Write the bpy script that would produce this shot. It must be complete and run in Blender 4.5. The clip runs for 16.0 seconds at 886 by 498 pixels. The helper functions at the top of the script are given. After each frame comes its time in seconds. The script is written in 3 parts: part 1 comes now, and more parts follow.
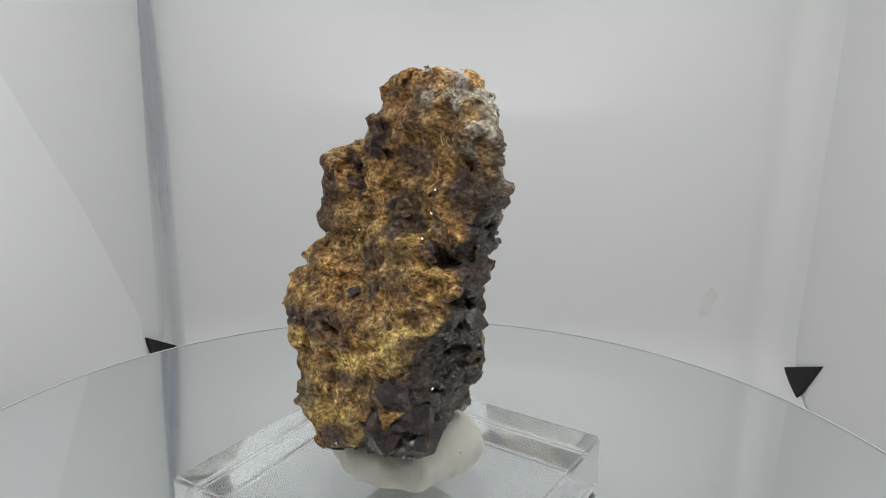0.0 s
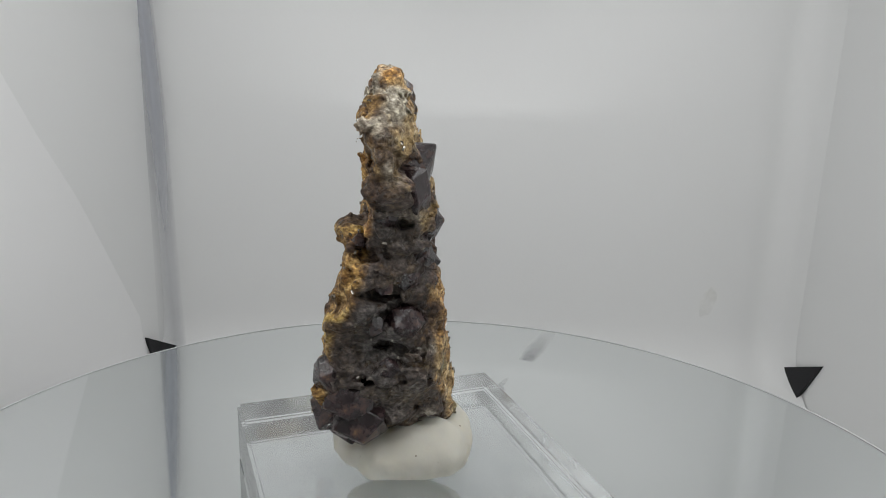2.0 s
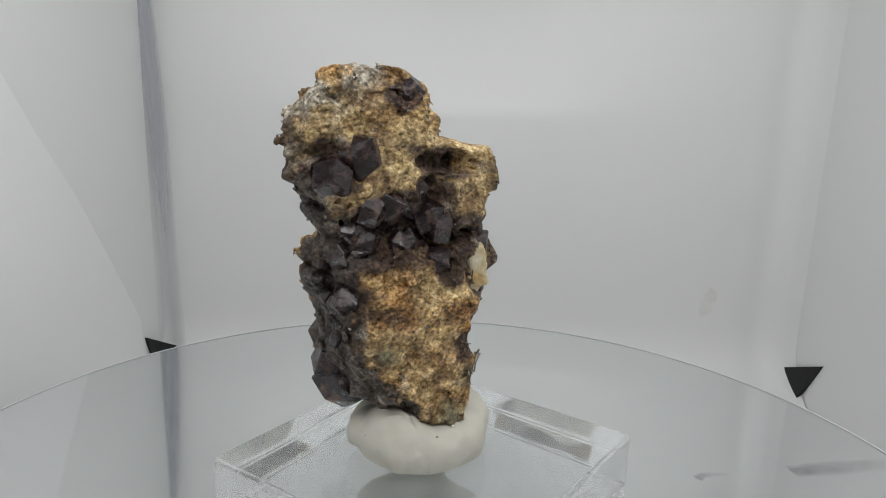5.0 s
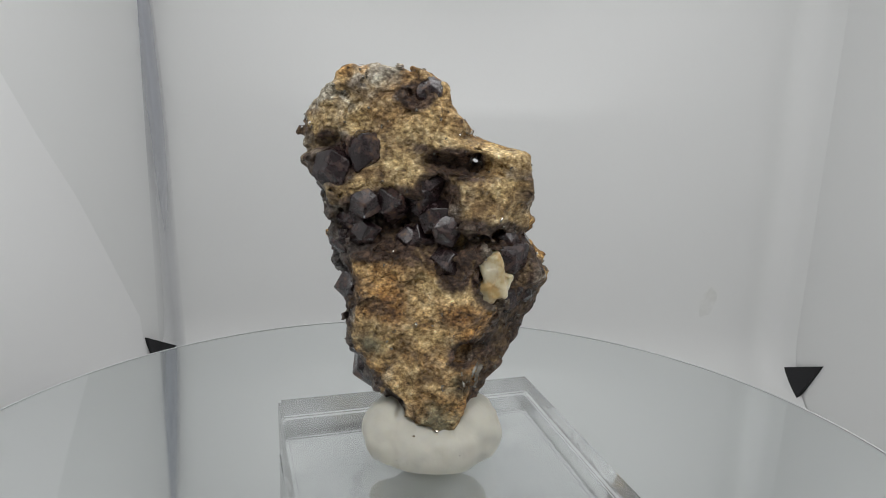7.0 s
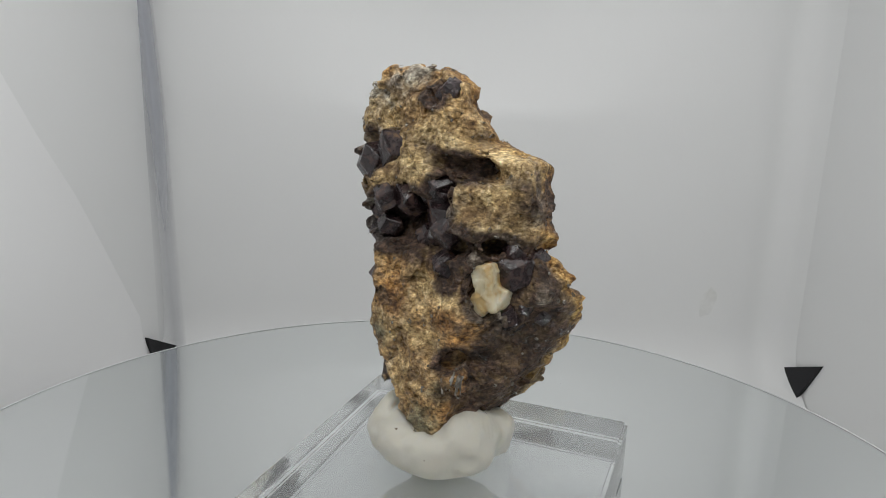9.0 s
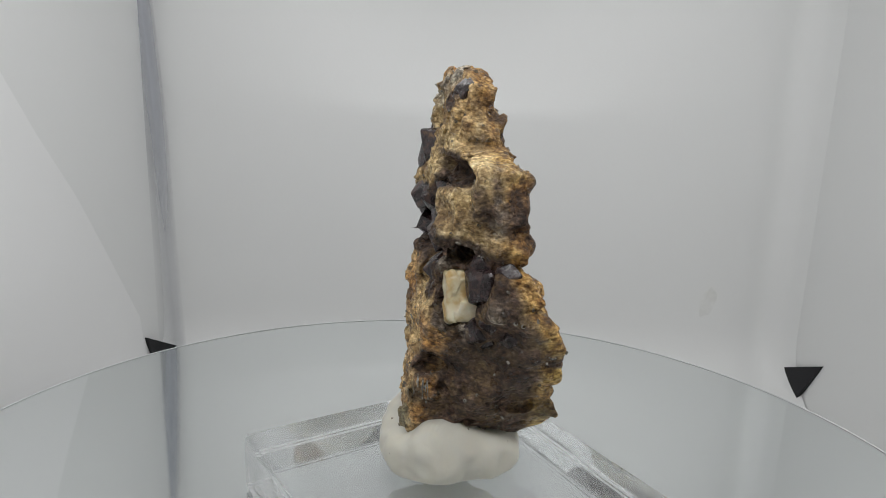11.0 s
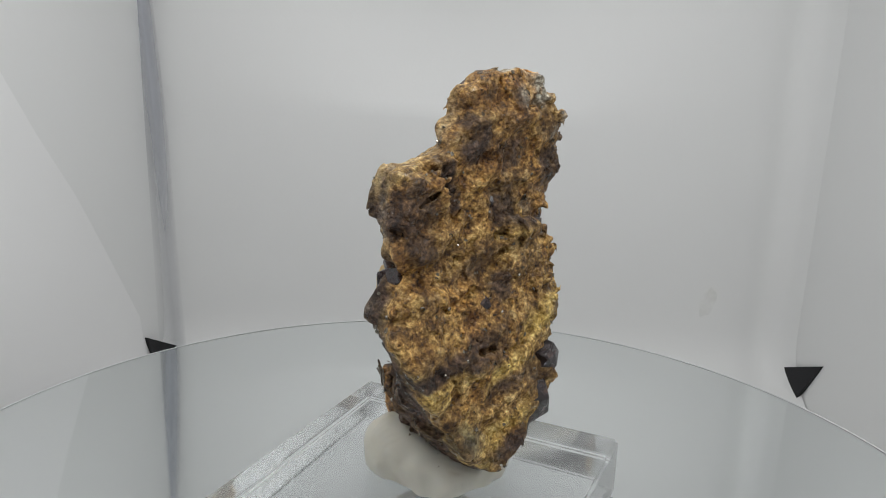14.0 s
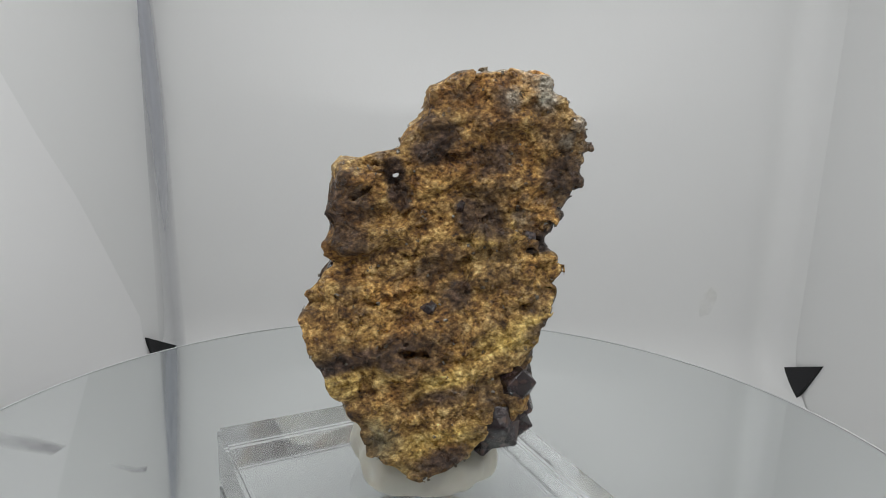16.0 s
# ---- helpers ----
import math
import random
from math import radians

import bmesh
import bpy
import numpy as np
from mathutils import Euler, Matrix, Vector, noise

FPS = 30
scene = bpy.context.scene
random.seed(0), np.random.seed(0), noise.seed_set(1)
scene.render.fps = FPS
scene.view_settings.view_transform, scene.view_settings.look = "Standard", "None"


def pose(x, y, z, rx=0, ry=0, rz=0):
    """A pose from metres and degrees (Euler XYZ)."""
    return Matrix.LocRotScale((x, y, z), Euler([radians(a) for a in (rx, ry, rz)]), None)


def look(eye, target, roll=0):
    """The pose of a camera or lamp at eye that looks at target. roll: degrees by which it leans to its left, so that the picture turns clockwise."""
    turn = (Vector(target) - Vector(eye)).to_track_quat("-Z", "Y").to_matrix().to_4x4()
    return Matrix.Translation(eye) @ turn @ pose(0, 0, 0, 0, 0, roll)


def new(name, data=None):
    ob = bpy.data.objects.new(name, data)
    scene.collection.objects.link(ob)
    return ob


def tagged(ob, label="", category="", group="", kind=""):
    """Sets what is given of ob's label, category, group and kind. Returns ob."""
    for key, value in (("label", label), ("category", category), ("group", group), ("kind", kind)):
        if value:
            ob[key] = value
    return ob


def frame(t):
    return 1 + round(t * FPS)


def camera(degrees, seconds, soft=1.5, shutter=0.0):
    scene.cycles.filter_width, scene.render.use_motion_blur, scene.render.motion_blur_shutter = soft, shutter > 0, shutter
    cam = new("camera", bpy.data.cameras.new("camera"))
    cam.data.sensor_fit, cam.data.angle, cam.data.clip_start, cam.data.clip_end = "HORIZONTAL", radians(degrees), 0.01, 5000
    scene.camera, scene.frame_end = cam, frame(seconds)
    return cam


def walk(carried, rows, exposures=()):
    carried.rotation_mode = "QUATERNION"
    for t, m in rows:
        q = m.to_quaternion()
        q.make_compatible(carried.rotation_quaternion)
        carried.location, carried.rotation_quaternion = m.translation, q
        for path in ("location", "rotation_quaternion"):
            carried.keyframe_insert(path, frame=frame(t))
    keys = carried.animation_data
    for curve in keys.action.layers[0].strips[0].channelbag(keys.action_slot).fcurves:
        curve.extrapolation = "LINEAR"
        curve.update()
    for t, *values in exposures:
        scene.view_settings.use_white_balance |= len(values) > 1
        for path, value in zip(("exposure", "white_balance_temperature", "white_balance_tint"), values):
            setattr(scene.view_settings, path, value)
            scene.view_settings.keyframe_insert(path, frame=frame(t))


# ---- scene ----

SECONDS = 16.0
RATE = -18.855          # degrees per second, clockwise seen from above
MM = 0.001

cam = camera(60.94, SECONDS, soft=0.95)
EYE, AIM = (0.0, -0.1163, 0.0777), (0.0158, 0.8523, -0.1705)
walk(cam, [(0.0, look(EYE, AIM, 1.785)), (SECONDS, look(EYE, AIM, 1.785))],
     [(0.0, 0.07), (1.0, 0.07), (1.5, -0.02), (SECONDS, -0.02)])

# ---- world and lamps ----
world = bpy.data.worlds.new("room")
scene.world = world
world.use_nodes = True
world.node_tree.nodes["Background"].inputs[0].default_value = (0.80, 0.82, 0.85, 1)
world.node_tree.nodes["Background"].inputs[1].default_value = 0.02


def strip_lamp(name, eye, target, sx, sy, watts, colour=(0.985, 0.985, 0.99)):
    data = bpy.data.lights.new(name, "AREA")
    data.shape, data.size, data.size_y, data.energy, data.color = "RECTANGLE", sx, sy, watts, colour
    ob = new(name, data)
    ob.matrix_world = look(eye, target)
    return tagged(ob, "white light-emitting strip under the roof of the photo box", "lamp")


CEIL = 0.20
strip_lamp("led_strip", (0.02, 0.06, CEIL - 0.006), (0.02, 0.06, 0.0), 0.26, 0.020, 0.158)
strip_lamp("led_strip", (0.02, -0.10, CEIL - 0.006), (0.02, -0.05, 0.0), 0.26, 0.020, 0.208)


# ---- node helpers ----
def material(name):
    mat = bpy.data.materials.new(name)
    mat.use_nodes = True
    nt = mat.node_tree
    return mat, nt, nt.nodes["Principled BSDF"]


def node(nt, kind, **values):
    n = nt.nodes.new(kind)
    for key, value in values.items():
        n.inputs[key.replace("_", " ")].default_value = value
    return n


def noise_node(nt, coord, scale, detail=4.0, rough=0.55):
    n = node(nt, "ShaderNodeTexNoise", Scale=scale, Detail=detail, Roughness=rough)
    nt.links.new(coord, n.inputs["Vector"])
    return n.outputs["Fac"]


def noise_colour(nt, coord, scale):
    n = node(nt, "ShaderNodeTexNoise", Scale=scale, Detail=2.0)
    nt.links.new(coord, n.inputs["Vector"])
    return n.outputs["Color"]


def grey(nt, colour):
    n = nt.nodes.new("ShaderNodeSeparateColor")
    nt.links.new(colour, n.inputs[0])
    return n.outputs[0]


def ramp(nt, fac, stops):
    n = nt.nodes.new("ShaderNodeValToRGB")
    el = n.color_ramp.elements
    while len(el) < len(stops):
        el.new(0.5)
    for e, (pos, col) in zip(el, stops):
        e.position, e.color = pos, (*col, 1)
    nt.links.new(fac, n.inputs["Fac"])
    return n.outputs["Color"]


def mix(nt, fac, a, b, blend="MIX"):
    n = nt.nodes.new("ShaderNodeMix")
    n.data_type, n.blend_type = "RGBA", blend
    for sock, value in ((n.inputs[0], fac), (n.inputs[6], a), (n.inputs[7], b)):
        if isinstance(value, (int, float)):
            sock.default_value = value
        elif isinstance(value, tuple):
            sock.default_value = (*value, 1)
        else:
            nt.links.new(value, sock)
    return n.outputs[2]


def maths(nt, op, a, b=0.0, clamp=False):
    n = nt.nodes.new("ShaderNodeMath")
    n.operation, n.use_clamp = op, clamp
    for sock, value in ((n.inputs[0], a), (n.inputs[1], b)):
        if isinstance(value, (int, float)):
            sock.default_value = value
        else:
            nt.links.new(value, sock)
    return n.outputs[0]


def bump(nt, bsdf, height, strength, distance):
    n = node(nt, "ShaderNodeBump", Strength=strength, Distance=distance)
    nt.links.new(height, n.inputs["Height"])
    nt.links.new(n.outputs["Normal"], bsdf.inputs["Normal"])


def coords(nt):
    return nt.nodes.new("ShaderNodeTexCoord").outputs["Object"]


# ---- materials ----
def sheet_material(name, colour, rough=0.55, grain=0.03):
    mat, nt, b = material(name)
    co = coords(nt)
    n1 = noise_node(nt, co, 9.0, 3.0)
    n2 = noise_node(nt, co, 900.0, 2.0)
    dark = tuple(c * (1 - grain) for c in colour)
    col = mix(nt, n1, dark, colour)
    nt.links.new(col, b.inputs["Base Color"])
    b.inputs["Roughness"].default_value = rough
    bump(nt, b, n2, 0.06, 0.0004)
    return mat


M_WALL = sheet_material("white_plastic_sheet", (0.80, 0.805, 0.80), 0.5)
M_FLAP = sheet_material("glossy_white_sheet", (0.86, 0.86, 0.86), 0.4)
M_BLACK = sheet_material("gap_black", (0.018, 0.018, 0.02), 0.9, 0.3)
def stain_material():
    mat, nt, b = material("yellowed_spot")
    co = coords(nt)
    b.inputs["Base Color"].default_value = (0.90, 0.85, 0.58, 1)
    b.inputs["Roughness"].default_value = 0.6
    nt.links.new(ramp(nt, noise_node(nt, co, 160.0, 3.0), [(0.35, (0.0, 0.0, 0.0)), (0.7, (0.10, 0.10, 0.10))]), b.inputs["Alpha"])
    return mat


M_STAIN = stain_material()


def mirror_material():
    mat, nt, b = material("mirrored_disc")
    co = coords(nt)
    b.inputs["Metallic"].default_value = 1.0
    b.inputs["Base Color"].default_value = (0.77, 0.795, 0.795, 1)
    haze = noise_node(nt, co, 60.0, 5.0, 0.6)
    r = maths(nt, "MULTIPLY_ADD", haze, 0.05)
    nt.nodes[-1].inputs[2].default_value = 0.02
    nt.links.new(r, b.inputs["Roughness"])
    return mat


M_MIRROR = mirror_material()


def edge_material():
    mat, nt, b = material("disc_edge")
    b.inputs["Base Color"].default_value = (0.35, 0.37, 0.37, 1)
    b.inputs["Roughness"].default_value = 0.25
    return mat


M_EDGE = edge_material()
M_RIM = sheet_material("dark_rim", (0.72, 0.74, 0.74), 0.3, 0.1)


def acrylic_material():
    mat, nt, b = material("clear_acrylic")
    b.inputs["Base Color"].default_value = (0.955, 0.965, 0.965, 1)
    co = coords(nt)
    haze = noise_node(nt, co, 110.0, 5.0, 0.65)
    nt.links.new(ramp(nt, haze, [(0.35, (0.97, 0.97, 0.97)), (0.7, (0.88, 0.88, 0.88))]), b.inputs["Transmission Weight"])
    b.inputs["IOR"].default_value = 1.49
    b.inputs["Roughness"].default_value = 0.0
    bump(nt, b, noise_node(nt, co, 90.0, 2.0), 0.015, 0.0003)
    return mat


M_ACRYLIC = acrylic_material()


def putty_material():
    mat, nt, b = material("white_putty")
    co = coords(nt)
    n1 = noise_node(nt, co, 130.0, 4.0)
    specks = noise_node(nt, co, 700.0, 2.0)
    base = mix(nt, n1, (0.53, 0.51, 0.435), (0.65, 0.635, 0.56))
    spot = ramp(nt, specks, [(0.24, (0.25, 0.2, 0.15)), (0.29, (1, 1, 1))])
    nt.links.new(mix(nt, 1.0, base, spot, "MULTIPLY"), b.inputs["Base Color"])
    b.inputs["Roughness"].default_value = 0.62
    b.inputs["Subsurface Weight"].default_value = 0.25
    b.inputs["Subsurface Radius"].default_value = (0.002, 0.0016, 0.001)
    b.inputs["Subsurface Scale"].default_value = 1.0
    wave = node(nt, "ShaderNodeTexWave", Scale=380.0, Distortion=2.2, Detail=1.0)
    nt.links.new(co, wave.inputs["Vector"])
    where = ramp(nt, noise_node(nt, co, 85.0, 1.0), [(0.48, (0, 0, 0)), (0.62, (1, 1, 1))])
    ridges = maths(nt, "MULTIPLY", wave.outputs["Fac"], where)
    h = maths(nt, "ADD", noise_node(nt, co, 420.0, 4.0), maths(nt, "MULTIPLY", ridges, 0.45))
    bump(nt, b, h, 0.35, 0.0004)
    return mat


M_PUTTY = putty_material()


def rock_material():
    """Weathered skarn matrix: ochre, rust, dark brown, pale grey; the shares come from point attributes. The dark share
    also holds shade painted into the pits.
    """
    mat, nt, b = material("weathered_matrix")
    co = coords(nt)

    def attribute(name):
        n = nt.nodes.new("ShaderNodeAttribute")
        n.attribute_name = name
        return n.outputs["Fac"]

    big = noise_node(nt, co, 150.0, 5.0, 0.6)
    mid = noise_node(nt, co, 520.0, 6.0, 0.7)
    lay = nt.nodes.new("ShaderNodeMapping")
    lay.inputs["Rotation"].default_value = (0.35, 0.5, 0.9)
    lay.inputs["Scale"].default_value = (0.7, 1.0, 1.3)
    nt.links.new(co, lay.inputs["Vector"])
    fine = noise_node(nt, lay.outputs["Vector"], 1500.0, 3.0, 0.65)
    both = maths(nt, "ADD", maths(nt, "MULTIPLY", mid, 0.6), maths(nt, "MULTIPLY", fine, 0.4))
    ochre = ramp(nt, both, [(0.37, (0.045, 0.022, 0.010)), (0.44, (0.17, 0.088, 0.027)), (0.52, (0.37, 0.22, 0.064)), (0.62, (0.70, 0.51, 0.22))])
    tan = ramp(nt, both, [(0.36, (0.17, 0.11, 0.054)), (0.44, (0.36, 0.25, 0.112)), (0.53, (0.55, 0.415, 0.215)), (0.66, (0.82, 0.70, 0.47))])
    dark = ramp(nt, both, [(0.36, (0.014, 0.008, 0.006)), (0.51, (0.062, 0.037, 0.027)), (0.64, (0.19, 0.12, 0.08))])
    pale = ramp(nt, both, [(0.36, (0.12, 0.10, 0.08)), (0.50, (0.37, 0.33, 0.26)), (0.62, (0.68, 0.64, 0.55))])
    rust = ramp(nt, fine, [(0.36, (0.10, 0.034, 0.008)), (0.48, (0.36, 0.155, 0.035)), (0.62, (0.56, 0.29, 0.08))])

    def soft(att, noise_fac, gain=2.4):
        share = attribute(att)
        m = maths(nt, "MULTIPLY", maths(nt, "SUBTRACT", noise_fac, 0.5), gain)
        m = maths(nt, "MULTIPLY", m, maths(nt, "MULTIPLY", share, 3.0, True))
        return maths(nt, "ADD", share, m, True)

    col = mix(nt, soft("ochre", big, 0.8), tan, ochre)
    glow = ramp(nt, both, [(0.37, (0.17, 0.095, 0.022)), (0.47, (0.44, 0.29, 0.070)), (0.60, (0.78, 0.60, 0.24))])
    col = mix(nt, soft("gold", mid, 1.0), col, glow)
    col = mix(nt, maths(nt, "MULTIPLY", soft("rust", big, 1.6), 0.8), col, rust)
    verd = ramp(nt, mid, [(0.35, (0.05, 0.055, 0.04)), (0.65, (0.27, 0.28, 0.19))])
    col = mix(nt, maths(nt, "MULTIPLY", soft("green", mid, 1.0), 0.8), col, verd)
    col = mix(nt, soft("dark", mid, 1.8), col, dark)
    slate = ramp(nt, both, [(0.36, (0.014, 0.012, 0.012)), (0.50, (0.058, 0.051, 0.049)), (0.64, (0.17, 0.155, 0.145))])
    col = mix(nt, soft("slate", mid, 1.6), col, slate)
    col = mix(nt, soft("pale", mid, 1.8), col, pale)
    grain = nt.nodes.new("ShaderNodeTexVoronoi")
    grain.inputs["Scale"].default_value = 950.0
    warp = mix(nt, 0.0012, co, noise_colour(nt, co, 900.0), "ADD")
    nt.links.new(warp, grain.inputs["Vector"])
    clast = nt.nodes.new("ShaderNodeTexVoronoi")
    clast.inputs["Scale"].default_value = 380.0
    nt.links.new(warp, clast.inputs["Vector"])
    tone = maths(nt, "ADD", maths(nt, "MULTIPLY", grey(nt, grain.outputs["Color"]), 0.75), maths(nt, "MULTIPLY", grey(nt, clast.outputs["Color"]), 0.55))
    col = mix(nt, 1.0, col, ramp(nt, tone, [(0.25, (0.80, 0.79, 0.78)), (0.62, (0.99, 0.99, 0.99)), (1.0, (1.22, 1.21, 1.19))]), "MULTIPLY")
    grit = ramp(nt, fine, [(0.34, (0.60, 0.57, 0.54)), (0.44, (0.94, 0.92, 0.91)), (0.56, (1.05, 1.05, 1.05)), (0.66, (1.36, 1.36, 1.33))])
    col = mix(nt, 1.0, col, grit, "MULTIPLY")
    patch = ramp(nt, noise_node(nt, co, 230.0, 4.0, 0.6), [(0.36, (0.42, 0.36, 0.32)), (0.47, (0.92, 0.89, 0.86)), (0.56, (1.05, 1.05, 1.02)), (0.66, (1.28, 1.30, 1.28))])
    col = mix(nt, 1.0, col, patch, "MULTIPLY")
    crack = nt.nodes.new("ShaderNodeTexVoronoi")
    crack.feature = "DISTANCE_TO_EDGE"
    crack.inputs["Scale"].default_value = 240.0
    nt.links.new(mix(nt, 0.004, co, noise_colour(nt, co, 420.0), "ADD"), crack.inputs["Vector"])
    gap = ramp(nt, crack.outputs["Distance"], [(0.0, (0.0, 0.0, 0.0)), (0.045, (1.0, 1.0, 1.0))])
    some = ramp(nt, noise_node(nt, co, 210.0, 2.0), [(0.46, (0.0, 0.0, 0.0)), (0.58, (0.5, 0.5, 0.5))])
    col = mix(nt, some, col, mix(nt, 1.0, col, mix(nt, gap, (0.28, 0.22, 0.18), (1.0, 1.0, 1.0)), "MULTIPLY"))
    nt.links.new(col, b.inputs["Base Color"])
    rough = ramp(nt, grey(nt, grain.outputs["Color"]), [(0.12, (0.24, 0.24, 0.24)), (0.28, (0.72, 0.72, 0.72))])
    gloss = ramp(nt, mid, [(0.40, (0.22, 0.22, 0.22)), (0.60, (0.50, 0.50, 0.50))])
    nt.links.new(mix(nt, attribute("slate"), rough, gloss), b.inputs["Roughness"])
    h = maths(nt, "ADD", maths(nt, "MULTIPLY", mid, 0.8), maths(nt, "MULTIPLY", fine, 0.2))
    h = maths(nt, "SUBTRACT", h, maths(nt, "MULTIPLY", grain.outputs["Distance"], 0.55))
    h = maths(nt, "SUBTRACT", h, maths(nt, "MULTIPLY", clast.outputs["Distance"], 0.35))
    h = maths(nt, "ADD", h, maths(nt, "MULTIPLY", maths(nt, "MULTIPLY", gap, some), 0.3))
    bump(nt, b, h, 1.0, 0.0007)
    return mat


M_ROCK = rock_material()


def garnet_material():
    mat, nt, b = material("dark_garnet")
    co = coords(nt)
    n1 = noise_node(nt, co, 500.0, 5.0, 0.65)
    col = ramp(nt, n1, [(0.38, (0.012, 0.007, 0.008)), (0.54, (0.030, 0.017, 0.018)), (0.62, (0.070, 0.038, 0.030)), (0.76, (0.26, 0.15, 0.06))])
    nt.links.new(col, b.inputs["Base Color"])
    nt.links.new(ramp(nt, n1, [(0.42, (0.13, 0.13, 0.13)), (0.64, (0.45, 0.45, 0.45))]), b.inputs["Roughness"])
    b.inputs["IOR"].default_value = 1.6
    bump(nt, b, noise_node(nt, co, 700.0, 5.0, 0.65), 0.40, 0.0004)
    return mat


M_GARNET = garnet_material()


def calcite_material():
    mat, nt, b = material("cream_calcite")
    co = coords(nt)
    n1 = noise_node(nt, co, 300.0, 4.0)
    nt.links.new(ramp(nt, n1, [(0.38, (0.50, 0.34, 0.14)), (0.5, (0.62, 0.53, 0.34)), (0.65, (0.74, 0.69, 0.54))]), b.inputs["Base Color"])
    b.inputs["Roughness"].default_value = 0.35
    b.inputs["Subsurface Weight"].default_value = 0.4
    b.inputs["Subsurface Radius"].default_value = (0.002, 0.0015, 0.001)
    b.inputs["Subsurface Scale"].default_value = 1.0
    bump(nt, b, noise_node(nt, co, 700.0, 3.0), 0.35, 0.0004)
    return mat


M_CALCITE = calcite_material()


def mica_material():
    mat, nt, b = material("silvery_mica")
    co = coords(nt)
    n1 = noise_node(nt, co, 800.0, 3.0)
    nt.links.new(ramp(nt, n1, [(0.35, (0.20, 0.17, 0.13)), (0.65, (0.55, 0.52, 0.46))]), b.inputs["Base Color"])
    b.inputs["Metallic"].default_value = 0.5
    b.inputs["Roughness"].default_value = 0.24
    b.inputs["IOR"].default_value = 1.6
    return mat


M_MICA = mica_material()


def smear_material():
    mat, nt, b = material("grey_smear")
    co = coords(nt)
    b.inputs["Base Color"].default_value = (0.16, 0.15, 0.17, 1)
    b.inputs["Roughness"].default_value = 0.7
    n1 = noise_node(nt, co, 260.0, 4.0)
    share = nt.nodes.new("ShaderNodeAttribute")
    share.attribute_name = "fade"
    nt.links.new(maths(nt, "MULTIPLY", share.outputs["Fac"], maths(nt, "MULTIPLY", n1, 0.6), True), b.inputs["Alpha"])
    return mat


M_SMEAR = smear_material()


# grey-blue shade of the corner gap as a colour, softened through alpha
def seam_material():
    mat, nt, b = material("corner_gap_shade")
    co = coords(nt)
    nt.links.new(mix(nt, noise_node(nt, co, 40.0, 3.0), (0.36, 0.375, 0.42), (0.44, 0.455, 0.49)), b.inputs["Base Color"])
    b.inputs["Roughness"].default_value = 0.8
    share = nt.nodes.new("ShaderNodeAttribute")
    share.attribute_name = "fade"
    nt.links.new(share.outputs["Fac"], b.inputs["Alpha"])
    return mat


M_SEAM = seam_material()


# ---- mesh helpers ----
def part(name, bm, mat, parent=None, label="", smooth=False):
    me = bpy.data.meshes.new(name)
    bm.to_mesh(me)
    bm.free()
    me.materials.append(mat)
    if smooth:
        me.shade_smooth()
    ob = new(name, me)
    ob.parent = parent
    return tagged(ob, label)


def slab(corners, thickness, away):
    """A sheet through the corners, thickened along the vector away."""
    bm = bmesh.new()
    away = Vector(away).normalized() * thickness
    a = [bm.verts.new(c) for c in corners]
    b = [bm.verts.new(Vector(c) + away) for c in corners]
    bm.faces.new(a)
    bm.faces.new(b[::-1])
    for i in range(len(a)):
        j = (i + 1) % len(a)
        bm.faces.new((a[j], a[i], b[i], b[j]))
    bmesh.ops.recalc_face_normals(bm, faces=bm.faces)
    return bm


# ---- photo box ----
FLOOR, BACK, FRONT = -0.062, 0.1937, -0.34
LEFT, RIGHT = -0.1115, 0.1560


def structure(name, bm, mat, label, category, smooth=False):
    ob = part(name, bm, mat, None, label, smooth)
    return tagged(ob, label, category, kind="structure")


def back_sheet():
    """White back sheet; its upper part leans back along a sagging crease."""
    bm = bmesh.new()
    nx, nz = 120, 80
    x0, x1, z0, z1 = LEFT - 0.003, RIGHT, FLOOR, CEIL
    grid = []
    for j in range(nz + 1):
        row = []
        for i in range(nx + 1):
            x, z = x0 + (x1 - x0) * i / nx, z0 + (z1 - z0) * j / nz
            crease = 0.055 + 9.0e-1 * (x - 0.01) ** 2
            lean = max(0.0, z - crease)
            fade = math.exp(-((x - 0.01) / 0.07) ** 2)
            y = BACK + 0.38 * lean * fade
            y += 0.0016 * math.exp(-((x - (RIGHT - 0.012)) / 0.007) ** 2)
            bend = min(0.012, max(0.0, x - (RIGHT - 0.012)))
            y -= 0.012 - math.sqrt(max(0.0, 0.012 ** 2 - bend ** 2))
            low = min(0.030, max(0.0, FLOOR + 0.030 - z))
            y -= 0.030 - math.sqrt(max(0.0, 0.030 ** 2 - low ** 2))
            if i == 0:
                x -= 0.004
            row.append(bm.verts.new((x, y, z)))
        grid.append(row)
    for j in range(nz):
        for i in range(nx):
            bm.faces.new((grid[j][i], grid[j][i + 1], grid[j + 1][i + 1], grid[j + 1][i]))
    ret = bmesh.ops.extrude_face_region(bm, geom=bm.faces[:])
    for v in [g for g in ret["geom"] if isinstance(g, bmesh.types.BMVert)]:
        v.co.y += 0.003
    bmesh.ops.recalc_face_normals(bm, faces=bm.faces)
    ob = structure("wall_north", bm, M_WALL, "white plastic back sheet of the photo box", "wall", True)
    ob.data.set_sharp_from_angle(angle=radians(50))
    return ob


